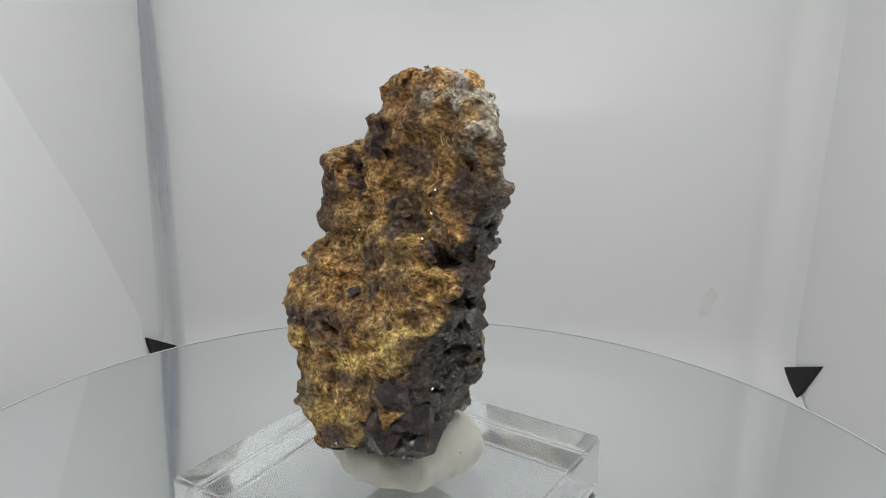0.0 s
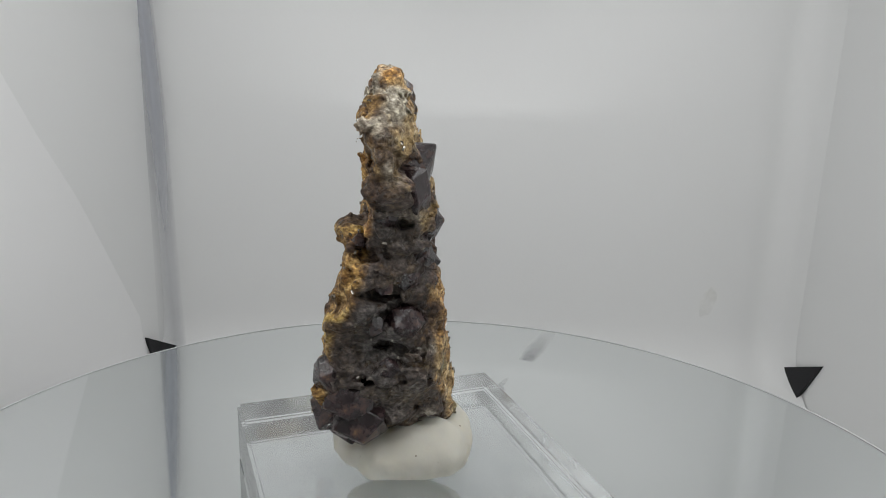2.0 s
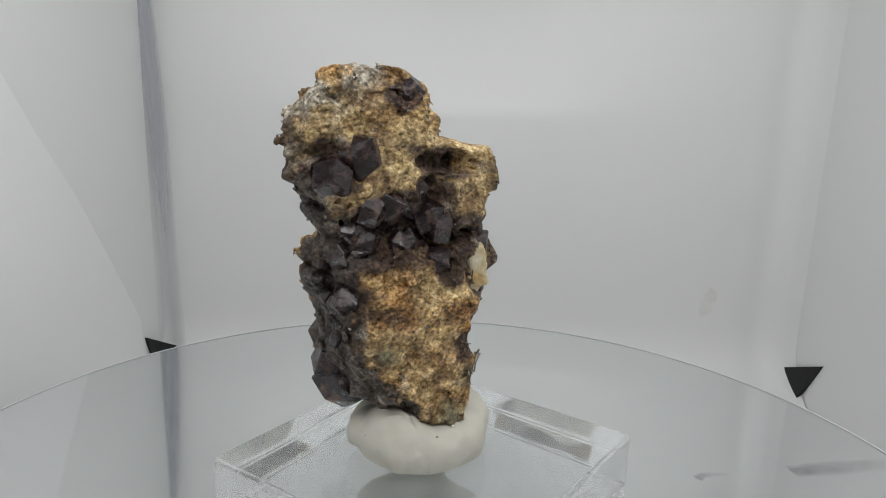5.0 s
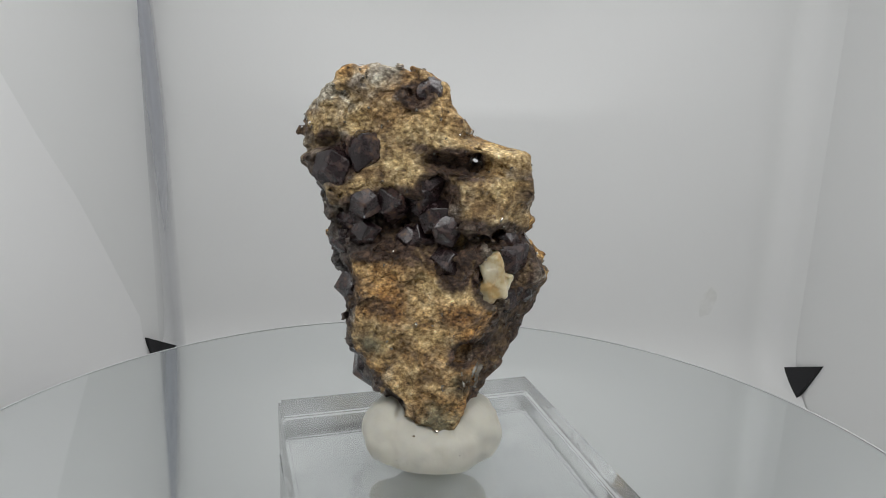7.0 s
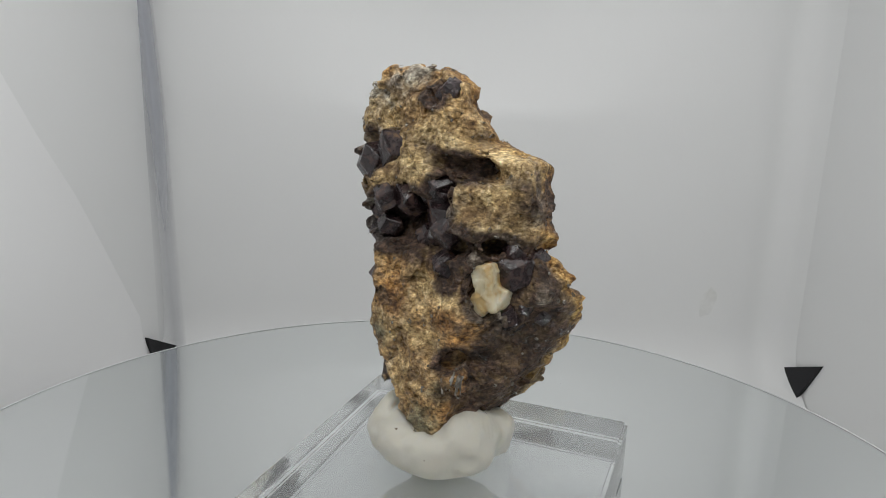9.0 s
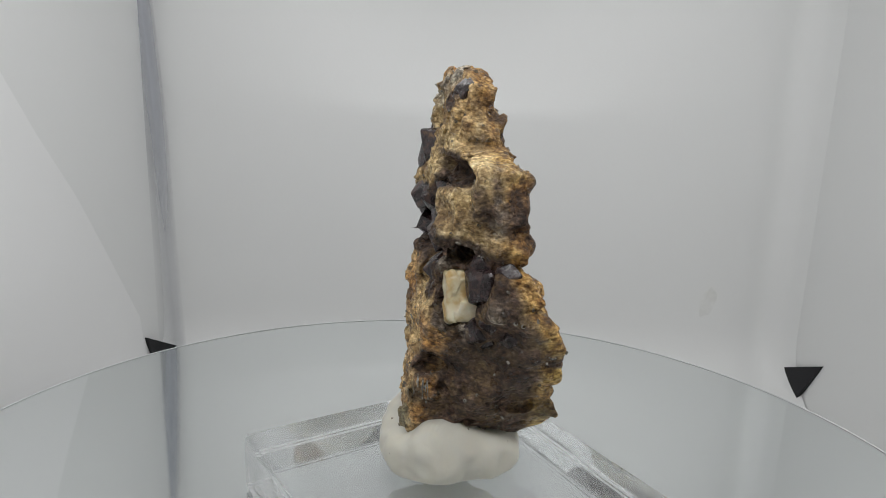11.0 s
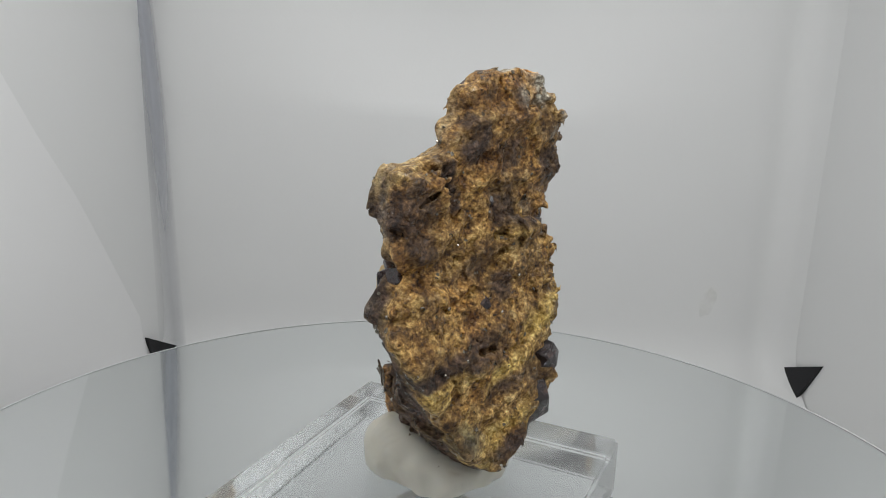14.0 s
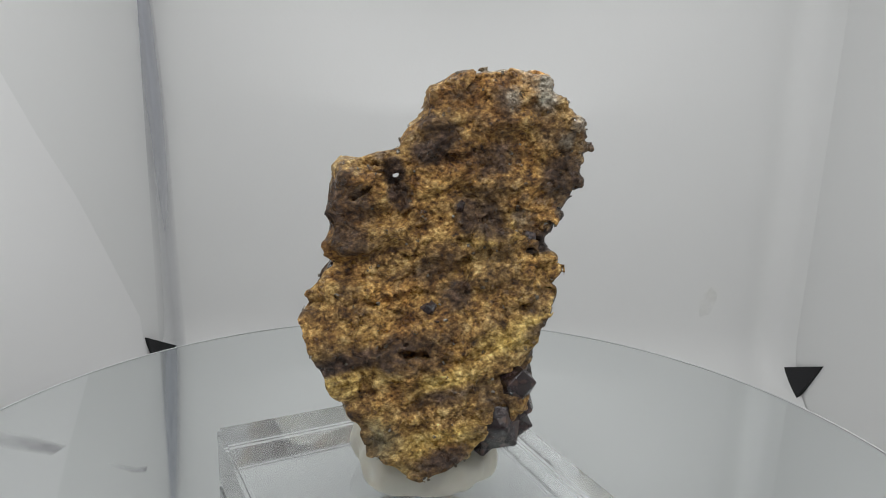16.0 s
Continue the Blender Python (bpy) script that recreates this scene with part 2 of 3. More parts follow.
back_sheet()
structure("floor", slab([(-0.22, FRONT, FLOOR), (0.26, FRONT, FLOOR), (0.26, BACK, FLOOR), (-0.22, BACK, FLOOR)], 0.004, (0, 0, -1)),
          M_WALL, "white plastic floor sheet of the photo box", "floor")
structure("ceiling", slab([(-0.22, FRONT, CEIL), (0.26, FRONT, CEIL), (0.26, BACK + 0.06, CEIL), (-0.22, BACK + 0.06, CEIL)], 0.004, (0, 0, 1)),
          M_WALL, "white plastic roof sheet of the photo box", "ceiling")
structure("wall_west", slab([(LEFT - 0.003, BACK + 0.002, FLOOR), (LEFT - 0.004, BACK + 0.002, CEIL), (LEFT - 0.03, FRONT, CEIL), (LEFT - 0.03, FRONT, FLOOR)], 0.003, (-1, 0, 0)),
          M_WALL, "white plastic side sheet of the photo box", "wall")
structure("wall_east", slab([(RIGHT, BACK - 0.0117, FLOOR), (RIGHT, BACK - 0.0117, CEIL), (RIGHT + 0.02, FRONT, CEIL), (RIGHT + 0.02, FRONT, FLOOR)], 0.003, (1, 0, 0)),
          M_WALL, "white plastic side sheet of the photo box", "wall")
# added out of view: closes the open front so that bounced light fills in
structure("bounce_wall", slab([(-0.22, FRONT, FLOOR), (0.26, FRONT, FLOOR), (0.26, FRONT, CEIL), (-0.22, FRONT, CEIL)], 0.003, (0, -1, 0)),
          M_WALL, "added unseen white wall behind the camera that bounces light into the box", "wall")
# ---- corner seam, black gap plates, flap, stain ----
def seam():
    """The corner gap's shade, painted on a thin strip that bows along the corner and fades out to both sides."""
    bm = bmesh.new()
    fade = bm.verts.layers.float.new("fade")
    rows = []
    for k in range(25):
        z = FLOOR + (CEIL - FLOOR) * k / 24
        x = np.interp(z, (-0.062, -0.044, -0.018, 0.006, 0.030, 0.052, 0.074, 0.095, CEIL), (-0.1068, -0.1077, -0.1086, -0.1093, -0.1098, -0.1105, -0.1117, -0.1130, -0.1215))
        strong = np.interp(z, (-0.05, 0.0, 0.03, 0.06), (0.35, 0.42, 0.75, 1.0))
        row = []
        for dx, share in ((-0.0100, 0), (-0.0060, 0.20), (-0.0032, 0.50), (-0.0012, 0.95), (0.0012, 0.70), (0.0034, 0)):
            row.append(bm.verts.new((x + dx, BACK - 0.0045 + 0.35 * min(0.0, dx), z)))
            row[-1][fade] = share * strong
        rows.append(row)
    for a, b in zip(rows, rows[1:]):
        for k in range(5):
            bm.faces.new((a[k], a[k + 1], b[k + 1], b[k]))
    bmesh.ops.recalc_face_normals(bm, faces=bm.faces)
    return structure("seam_shade", bm, M_SEAM, "grey-blue strip with the soft shade of the corner gap painted on it", "seam", True)


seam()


# a black plate replaces the dark open gap at each floor corner
def gap_plate(corners, away):
    bm = slab(corners, 0.0012, away)
    return tagged(part("gap_plate", bm, M_BLACK, None), "black plate standing in for the dark gap in the bottom corner of the box", "fabric tab", "corner tabs")


gap_plate([(-0.1148, 0.1730, -0.0371), (-0.1076, 0.1870, -0.0460), (-0.1136, 0.1765, -0.0474)], (-1, 0, 0))
gap_plate([(0.1534, 0.1870, -0.0490), (0.1560, 0.1600, -0.0370), (0.1545, 0.1755, -0.0612), (0.1536, 0.1835, -0.0612)], (1, 0, 0))


def stain():
    bm = bmesh.new()
    ring = []
    for k in range(24):
        a = 2 * math.pi * k / 24
        r = 1 + 0.18 * math.sin(2 * a + 1) + 0.1 * math.sin(5 * a)
        ring.append(bm.verts.new((0.1205 + 0.0030 * r * math.cos(a) + 0.0007 * math.sin(a), BACK - 0.0002, -0.0225 + 0.0075 * r * math.sin(a))))
    bm.faces.new(ring)
    bmesh.ops.recalc_face_normals(bm, faces=bm.faces)
    return structure("stain", bm, M_STAIN, "faint yellowish stain on the back sheet", "stain")


stain()


def side_flap():
    """A glossy white sheet that leans against the side wall; its rear edge runs down in a gentle curve."""
    bm = bmesh.new()
    rear = ((0.085, 0.085), (0.0968, 0.068), (0.110, 0.051), (0.129, 0.029), (0.148, 0.0025), (0.168, -0.0265), (0.172, -0.048))
    rows = []
    for y1, z in rear:
        lean = 0.0012 + 0.05 * max(0.0, 0.085 - z)
        row = []
        for k in range(9):
            y = y1 + (-0.20 - y1) * k / 8
            wall = LEFT - 0.0035 - 0.0265 * (BACK - y) / (BACK - FRONT)
            row.append(bm.verts.new((wall + 0.0012 + lean * min(1.0, (y1 - y) / 0.06 + 0.02), y, z)))
        rows.append(row)
    for a, b in zip(rows, rows[1:]):
        for k in range(8):
            bm.faces.new((a[k], a[k + 1], b[k + 1], b[k]))
    ret = bmesh.ops.extrude_face_region(bm, geom=bm.faces[:])
    for v in [g for g in ret["geom"] if isinstance(g, bmesh.types.BMVert)]:
        v.co.x -= 0.0006
    bmesh.ops.recalc_face_normals(bm, faces=bm.faces)
    ob = part("side_flap", bm, M_FLAP, None, "", True)
    ob.data.set_sharp_from_angle(angle=radians(50))
    return tagged(ob, "glossy white sheet leaning on the side wall", "sheet")


side_flap()


# ---- turntable ----
def turntable():
    base = tagged(new("turntable"), "round mirrored turntable with a dark thin rim", "turntable")
    bm = bmesh.new()
    bmesh.ops.create_cone(bm, cap_ends=True, segments=160, radius1=0.0994, radius2=0.0994, depth=0.004)
    bmesh.ops.translate(bm, verts=bm.verts, vec=(0, 0, -0.002))
    rim = [e for e in bm.edges if all(abs(v.co.z) < 1e-6 for v in e.verts)]
    bmesh.ops.bevel(bm, geom=rim, offset=0.0005, segments=2, affect="EDGES")
    part("disc", bm, M_MIRROR, base, "mirrored glossy disc")
    bm = bmesh.new()
    bmesh.ops.create_cone(bm, cap_ends=True, segments=96, radius1=0.062, radius2=0.055, depth=0.046)
    bmesh.ops.translate(bm, verts=bm.verts, vec=(0, 0, -0.027))
    part("drum", bm, M_EDGE, base)
    bm = bmesh.new()
    rings = [[bm.verts.new((r * math.cos(2 * math.pi * k / 160), r * math.sin(2 * math.pi * k / 160), z)) for k in range(160)]
             for r, z in ((0.0991, 0.0001), (0.0995, 0.0001), (0.0996, -0.0004), (0.0996, -0.0042))]
    for a, b in zip(rings, rings[1:]):
        for k in range(160):
            bm.faces.new((a[k - 1], a[k], b[k], b[k - 1]))
    bmesh.ops.recalc_face_normals(bm, faces=bm.faces)
    part("rim", bm, M_RIM, base, "thin dark rim")
    for line, width in ((((-0.0222, 0.0712), (-0.0245, 0.0800), (-0.0285, 0.0955)), (0.0022, 0.0028, 0.0020)), (((-0.0172, 0.0515), (-0.0187, 0.0530), (-0.0200, 0.0590)), (0.0012, 0.0010, 0.0004))):
        bm = bmesh.new()
        fade = bm.verts.layers.float.new("fade")
        rows = []
        for k, ((x, y), half) in enumerate(zip(line, width)):
            a, b = line[max(k - 1, 0)], line[min(k + 1, len(line) - 1)]
            d = Vector((b[0] - a[0], b[1] - a[1])).normalized()
            rows.append([bm.verts.new((x - s * d.y * half, y + s * d.x * half, 0.00012)) for s in (-1, -0.4, 0.4, 1)])
            for v, share in zip(rows[-1], (0, 1, 1, 0)):
                v[fade] = share * (1.0, 0.7, 0.0)[k]
        for a, b in zip(rows, rows[1:]):
            for k in range(3):
                bm.faces.new((a[k], a[k + 1], b[k + 1], b[k]))
        bmesh.ops.subdivide_edges(bm, edges=bm.edges[:], cuts=2, use_grid_fill=True)
        part("smear", bm, M_SMEAR, base, "grey smear on the mirrored disc")
    return base


TURNTABLE = turntable()


# ---- acrylic base ----
def acrylic_base():
    bm = bmesh.new()
    bmesh.ops.create_cube(bm, size=1)
    bmesh.ops.scale(bm, verts=bm.verts, vec=(0.0530, 0.0530, 0.0108))
    bmesh.ops.bevel(bm, geom=bm.edges[:], offset=0.0006, segments=2, affect="EDGES")
    bmesh.ops.rotate(bm, verts=bm.verts, cent=(0, 0, 0), matrix=Matrix.Rotation(radians(58.0), 3, "Z"))
    bmesh.ops.translate(bm, verts=bm.verts, vec=(-0.0042, 0.0006, 0.0056))
    return tagged(part("acrylic_block", bm, M_ACRYLIC), "square clear acrylic display block on the mirrored disc", "display block")


BLOCK = acrylic_base()
BLOCK.visible_shadow = False


# ---- sculpting in a field of distances, in millimetres ----
def lattice(ix, iy, iz, seed):
    h = (ix * 374761393 + iy * 668265263 + iz * 2147483647 + seed * 1274126177) & 0xFFFFFFFF
    h = ((h ^ (h >> 13)) * 1274126177) & 0xFFFFFFFF
    h = ((h ^ (h >> 16)) * 2246822519) & 0xFFFFFFFF
    return ((h ^ (h >> 15)) & 0xFFFFFF) / float(0xFFFFFF)


def value_noise(p, size, seed):
    q = p / size
    i = np.floor(q).astype(np.int64)
    f = q - i
    f = f * f * f * (f * (6 * f - 15) + 10)
    out = 0.0
    for dx in (0, 1):
        wx = f[:, 0] if dx else 1 - f[:, 0]
        for dy in (0, 1):
            wy = f[:, 1] if dy else 1 - f[:, 1]
            for dz in (0, 1):
                wz = f[:, 2] if dz else 1 - f[:, 2]
                out = out + wx * wy * wz * lattice(i[:, 0] + dx, i[:, 1] + dy, i[:, 2] + dz, seed)
    return out * 2 - 1


def cells(p, size, seed):
    """Nearest and second nearest distance to one random point per cell, over size."""
    q = p / size
    i = np.floor(q).astype(np.int64)
    f1, f2 = np.full(len(p), 9.0), np.full(len(p), 9.0)
    for dx in (-1, 0, 1):
        for dy in (-1, 0, 1):
            for dz in (-1, 0, 1):
                c = i + (dx, dy, dz)
                d = np.zeros(len(p))
                for k in range(3):
                    d += (c[:, k] + lattice(c[:, 0], c[:, 1], c[:, 2], seed + k) - q[:, k]) ** 2
                d = np.sqrt(d)
                f2 = np.minimum(f2, np.maximum(f1, d))
                f1 = np.minimum(f1, d)
    return f1, f2


def facets(p, size, seed, slope, step):
    """Broken rock: every cell of a random packing is a plane of its own tilt and level."""
    q = p / size
    i = np.floor(q).astype(np.int64)
    best, out = np.full(len(p), 9.0), np.zeros(len(p))
    for dx in (-1, 0, 1):
        for dy in (-1, 0, 1):
            for dz in (-1, 0, 1):
                c = i + (dx, dy, dz)
                off = [c[:, k] + lattice(c[:, 0], c[:, 1], c[:, 2], seed + k) - q[:, k] for k in range(3)]
                d = off[0] ** 2 + off[1] ** 2 + off[2] ** 2
                m = d < best
                cm = c[m]
                level = (lattice(cm[:, 0], cm[:, 1], cm[:, 2], seed + 7) - 0.5) * step
                for k in range(3):
                    level = level + off[k][m] * (lattice(cm[:, 0], cm[:, 1], cm[:, 2], seed + 10 + k) - 0.5) * 2 * slope
                out[m] = level
                best[m] = d[m]
    return out * size


def smooth_max(a, b, r):
    h = np.clip(0.5 + 0.5 * (a - b) / r, 0, 1)
    return b + (a - b) * h + r * h * (1 - h)


def smooth_min(a, b, r):
    return -smooth_max(-a, -b, r)


def ellipsoid(p, centre, radii, turn=0.0, lean=0.0):
    d = p - np.array(centre)
    c, s = math.cos(radians(turn)), math.sin(radians(turn))
    d = np.stack([c * d[..., 0] + s * d[..., 2], d[..., 1], -s * d[..., 0] + c * d[..., 2]], -1)
    c, s = math.cos(radians(lean)), math.sin(radians(lean))
    d = np.stack([d[..., 0], c * d[..., 1] + s * d[..., 2], -s * d[..., 1] + c * d[..., 2]], -1)
    k = np.sqrt(((d / np.array(radii)) ** 2).sum(-1))
    return (k - 1) * min(radii)


def rounded_box(p, centre, half, turn=0.0, lean=0.0, r=0.8):
    d = p - np.array(centre)
    c, s = math.cos(radians(turn)), math.sin(radians(turn))
    d = np.stack([c * d[..., 0] + s * d[..., 2], d[..., 1], -s * d[..., 0] + c * d[..., 2]], -1)
    c, s = math.cos(radians(lean)), math.sin(radians(lean))
    d = np.stack([d[..., 0], c * d[..., 1] + s * d[..., 2], -s * d[..., 1] + c * d[..., 2]], -1)
    q = np.abs(d) - (np.array(half) - r)
    return np.sqrt((np.maximum(q, 0) ** 2).sum(-1)) + np.minimum(q.max(-1), 0) - r


def field_grid(lo, hi, step):
    axes = [np.arange(a, b, step) for a, b in zip(lo, hi)]
    g = np.stack(np.meshgrid(*axes, indexing="ij"), -1)
    return g


def skin(field, lo, step):
    """Surface net of the zero level: vertices and quads."""
    inside = field < 0
    nx, ny, nz = field.shape
    corner = [(a, b, c) for a in (0, 1) for b in (0, 1) for c in (0, 1)]
    cut = lambda arr, o: arr[o[0]:nx - 1 + o[0], o[1]:ny - 1 + o[1], o[2]:nz - 1 + o[2]]
    count = sum(cut(inside, o).astype(np.int8) for o in corner)
    mixed = (count > 0) & (count < 8)
    idx = np.full(mixed.shape, -1, np.int64)
    cell = np.argwhere(mixed)
    idx[mixed] = np.arange(len(cell))
    vals = {o: cut(field, o)[mixed] for o in corner}
    total, hits = np.zeros((len(cell), 3)), np.zeros(len(cell))
    for o in corner:
        for k in range(3):
            if o[k] == 0:
                e = list(o)
                e[k] = 1
                a, b = vals[o], vals[tuple(e)]
                cross = (a < 0) != (b < 0)
                t = np.where(cross, a / np.where(cross, a - b, 1), 0)
                pos = np.array(o, float) + np.zeros((len(cell), 3))
                pos[:, k] += t
                total += pos * cross[:, None]
                hits += cross
    verts = (cell + total / hits[:, None]) * step + np.array(lo)
    quads = []
    for k in range(3):
        sl_a, sl_b = [slice(1, -1)] * 3, [slice(1, -1)] * 3
        sl_a[k], sl_b[k] = slice(0, -1), slice(1, None)
        a, b = inside[tuple(sl_a)], inside[tuple(sl_b)]
        for flip, m in ((False, a & ~b), (True, ~a & b)):
            at = np.argwhere(m)
            base = at.copy()
            for j in range(3):
                if j != k:
                    base[:, j] += 1
            j1, j2 = (k + 1) % 3, (k + 2) % 3
            ring = []
            for s1, s2 in ((-1, -1), (0, -1), (0, 0), (-1, 0)):
                c = base.copy()
                c[:, j1] += s1
                c[:, j2] += s2
                ring.append(idx[c[:, 0], c[:, 1], c[:, 2]])
            q = np.stack(ring, 1)
            quads.append(q[:, ::-1] if flip else q)
    return verts, np.concatenate(quads)


def largest(verts, quads):
    """Only the largest connected piece of a skin."""
    label = np.arange(len(verts))
    while True:
        low = label[quads].min(1)
        new_label = label.copy()
        for k in range(4):
            np.minimum.at(new_label, quads[:, k], low)
        new_label = new_label[new_label]
        if (new_label == label).all():
            break
        label = new_label
    keep = label == np.bincount(label).argmax()
    index = np.cumsum(keep) - 1
    return verts[keep], index[quads[keep[quads].all(1)]]


def skin_mesh(name, verts, quads):
    me = bpy.data.meshes.new(name)
    me.vertices.add(len(verts))
    me.vertices.foreach_set("co", verts.astype(np.float32).ravel())
    me.loops.add(quads.size)
    me.loops.foreach_set("vertex_index", quads.astype(np.int32).ravel())
    me.polygons.add(len(quads))
    me.polygons.foreach_set("loop_start", np.arange(0, quads.size, 4, dtype=np.int32))
    me.update(calc_edges=True)
    me.validate()
    return me


# the slab's own axes: u along its width, v through its thickness
TURN = radians(130)
U = np.array((math.cos(TURN), math.sin(TURN), 0))
V = np.array((math.sin(TURN), -math.cos(TURN), 0))


def to_world(p):
    return (p[:, :1] * U + p[:, 1:2] * V + p[:, 2:] * np.array((0, 0, 1))) * MM


def at(u, v, z):
    """A place on the specimen, from slab coordinates in millimetres."""
    return Vector(tuple(float(c) for c in to_world(np.array([[u, v, z]], float))[0]))


# ---- the specimen's body ----
HEIGHT = (15.0, 19.0, 23.0, 27.0, 31.0, 35.0, 39.0, 43.0, 47.0, 51.0, 55.0, 59.0, 62.5, 65.0, 69.0, 73.0, 77.0)
# how far the slab reaches at those heights: its two faces, its two narrow ends, and the four corners between them
END_FAR = (4.0, 6.5, 9.6, 12.3, 15.8, 18.1, 20.1, 20.6, 20.2, 17.4, 15.0, 15.9, 15.8, 7.2, 3.0, 2.2, -1.0)
END_NEAR = (-1.1, 5.0, 10.4, 11.0, 13.8, 13.7, 14.7, 17.4, 18.2, 16.5, 18.5, 20.5, 22.5, 23.4, 21.3, 17.0, 14.6)
FACE_FRONT = (3.4, 3.9, 4.3, 2.9, 1.6, 1.6, 1.2, 0.4, 0.6, 1.0, -0.5, -0.9, -2.4, -2.5, -4.0, -4.8, -5.6)
FACE_REAR = (19.6, 18.4, 17.3, 16.3, 16.8, 16.1, 15.5, 12.8, 11.3, 10.5, 10.0, 10.0, 9.2, 9.8, 10.4, 9.2, 8.4)
CORNER_REAR_FAR = (10.5, 16.3, 19.3, 22.6, 26.8, 29.2, 29.2, 27.6, 24.6, 21.7, 18.8, 16.9, 17.3, 17.2, 15.9, 13.6, 12.0)
CORNER_REAR_NEAR = (6.0, 11.0, 15.5, 19.6, 18.6, 19.6, 23.0, 24.0, 23.2, 21.6, 20.4, 20.9, 21.7, 22.2, 21.6, 21.2, 19.2)
CORNER_FRONT_NEAR = (-1.0, 2.4, 4.7, 7.8, 10.0, 9.5, 8.4, 8.9, 10.0, 11.6, 12.0, 13.3, 12.8, 12.2, 11.2, 11.3, 10.4)
CORNER_FRONT_FAR = (2.6, 4.3, 4.8, 5.9, 5.6, 6.8, 8.0, 8.1, 6.5, 6.9, 8.6, 7.7, 6.7, 0.0, 0.2, 0.6, -0.6)
SIDES = ((0, END_FAR), (40, CORNER_REAR_FAR), (90, FACE_REAR), (140, CORNER_REAR_NEAR),
         (180, END_NEAR), (220, CORNER_FRONT_NEAR), (270, FACE_FRONT), (320, CORNER_FRONT_FAR))
SHRINK = 0.05                     # the broken surface stands proud of its mean level


def body_field(p):
    u, v, z = p[..., 0], p[..., 1], p[..., 2]
    d = None
    for turn, reach in SIDES:
        c, s = math.cos(radians(turn)), math.sin(radians(turn))
        side = (c * u - s * v - np.interp(z[0, 0], HEIGHT, reach) + SHRINK) * 0.95
        d = side if d is None else smooth_max(d, side, 0.7)
    d = smooth_max(d, z - 76.5 + 0.022 * np.maximum(u + 10.0, 0) ** 2 + 0.07 * np.maximum(-11.0 - u, 0) ** 2, 0.8)
    return smooth_max(d, 15.2 - z, 1.0)


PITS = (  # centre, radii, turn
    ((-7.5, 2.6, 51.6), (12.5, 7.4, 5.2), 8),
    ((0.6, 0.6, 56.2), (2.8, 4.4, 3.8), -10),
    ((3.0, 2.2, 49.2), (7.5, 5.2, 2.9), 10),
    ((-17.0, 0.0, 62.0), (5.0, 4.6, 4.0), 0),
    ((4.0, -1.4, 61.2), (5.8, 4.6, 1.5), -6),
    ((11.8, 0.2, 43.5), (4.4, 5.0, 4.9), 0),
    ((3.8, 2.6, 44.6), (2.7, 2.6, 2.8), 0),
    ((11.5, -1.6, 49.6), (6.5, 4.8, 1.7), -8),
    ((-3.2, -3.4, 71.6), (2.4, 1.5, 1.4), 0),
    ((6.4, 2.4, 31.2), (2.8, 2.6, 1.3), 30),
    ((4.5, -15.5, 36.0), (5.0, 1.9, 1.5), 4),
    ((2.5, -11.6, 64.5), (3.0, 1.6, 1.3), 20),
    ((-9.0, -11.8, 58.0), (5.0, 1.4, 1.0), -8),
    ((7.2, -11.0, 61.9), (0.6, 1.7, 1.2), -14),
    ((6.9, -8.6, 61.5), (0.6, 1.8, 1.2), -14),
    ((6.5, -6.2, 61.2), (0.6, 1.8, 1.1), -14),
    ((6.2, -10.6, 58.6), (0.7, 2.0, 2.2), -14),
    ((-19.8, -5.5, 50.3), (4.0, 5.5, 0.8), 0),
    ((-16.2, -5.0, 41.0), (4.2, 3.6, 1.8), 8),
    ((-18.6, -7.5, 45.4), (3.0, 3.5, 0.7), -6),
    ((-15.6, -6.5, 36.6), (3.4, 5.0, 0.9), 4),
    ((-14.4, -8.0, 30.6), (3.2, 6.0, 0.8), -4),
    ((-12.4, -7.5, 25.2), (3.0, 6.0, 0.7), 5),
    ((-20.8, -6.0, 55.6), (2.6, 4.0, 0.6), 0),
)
DARK_PATCHES = (  # centre, radius
    ((13.0, -10.5, 57.0), 4.2), ((13.6, -12.0, 52.4), 3.0), ((-1.2, -14.0, 44.9), 3.2), ((0.5, -10.0, 67.3), 3.0),
    ((-19.0, -10.0, 60.6), 4.0), ((7.0, -16.0, 36.4), 3.4), ((-6.3, -11.0, 55.3), 4.0), ((16.0, -6.5, 56.0), 4.0),
)
LUMPS = (  # centre, half size, turn, lean
    ((11.4, -6.8, 57.9), (4.5, 4.2, 4.3), 14, 10),
    ((7.8, -5.2, 55.2), (4.6, 3.8, 4.0), 32, 0),
    ((12.4, -8.4, 52.2), (3.4, 3.2, 2.6), 12, 0),
    ((-1.5, -1.0, 34.5), (9.0, 2.7, 10.5), 8, 4),
    ((2.0, 1.2, 24.5), (4.6, 2.6, 6.0), -14, 4),
    ((-7.0, -4.6, 65.0), (9.0, 2.0, 6.0), 15, 9),
    ((-9.0, -10.4, 48.5), (5.0, 2.6, 5.2), 10, 0),
    ((14.6, -8.5, 43.0), (3.6, 3.4, 4.0), 30, 20),
)


def layered(p):
    """Coordinates in which the rear face's slanting layers lie level, drawn out along them."""
    return np.stack([p[:, 0] * 0.38, p[:, 1] * 0.4, p[:, 2] + 0.25 * p[:, 0]], 1)


def near_box(lo, step, centre, reach):
    """The part of the grid round a centre."""
    cut = [slice(max(0, int((c - reach - o) / step)), max(0, int((c + reach - o) / step) + 2)) for c, o in zip(centre, lo)]
    return tuple(cut)


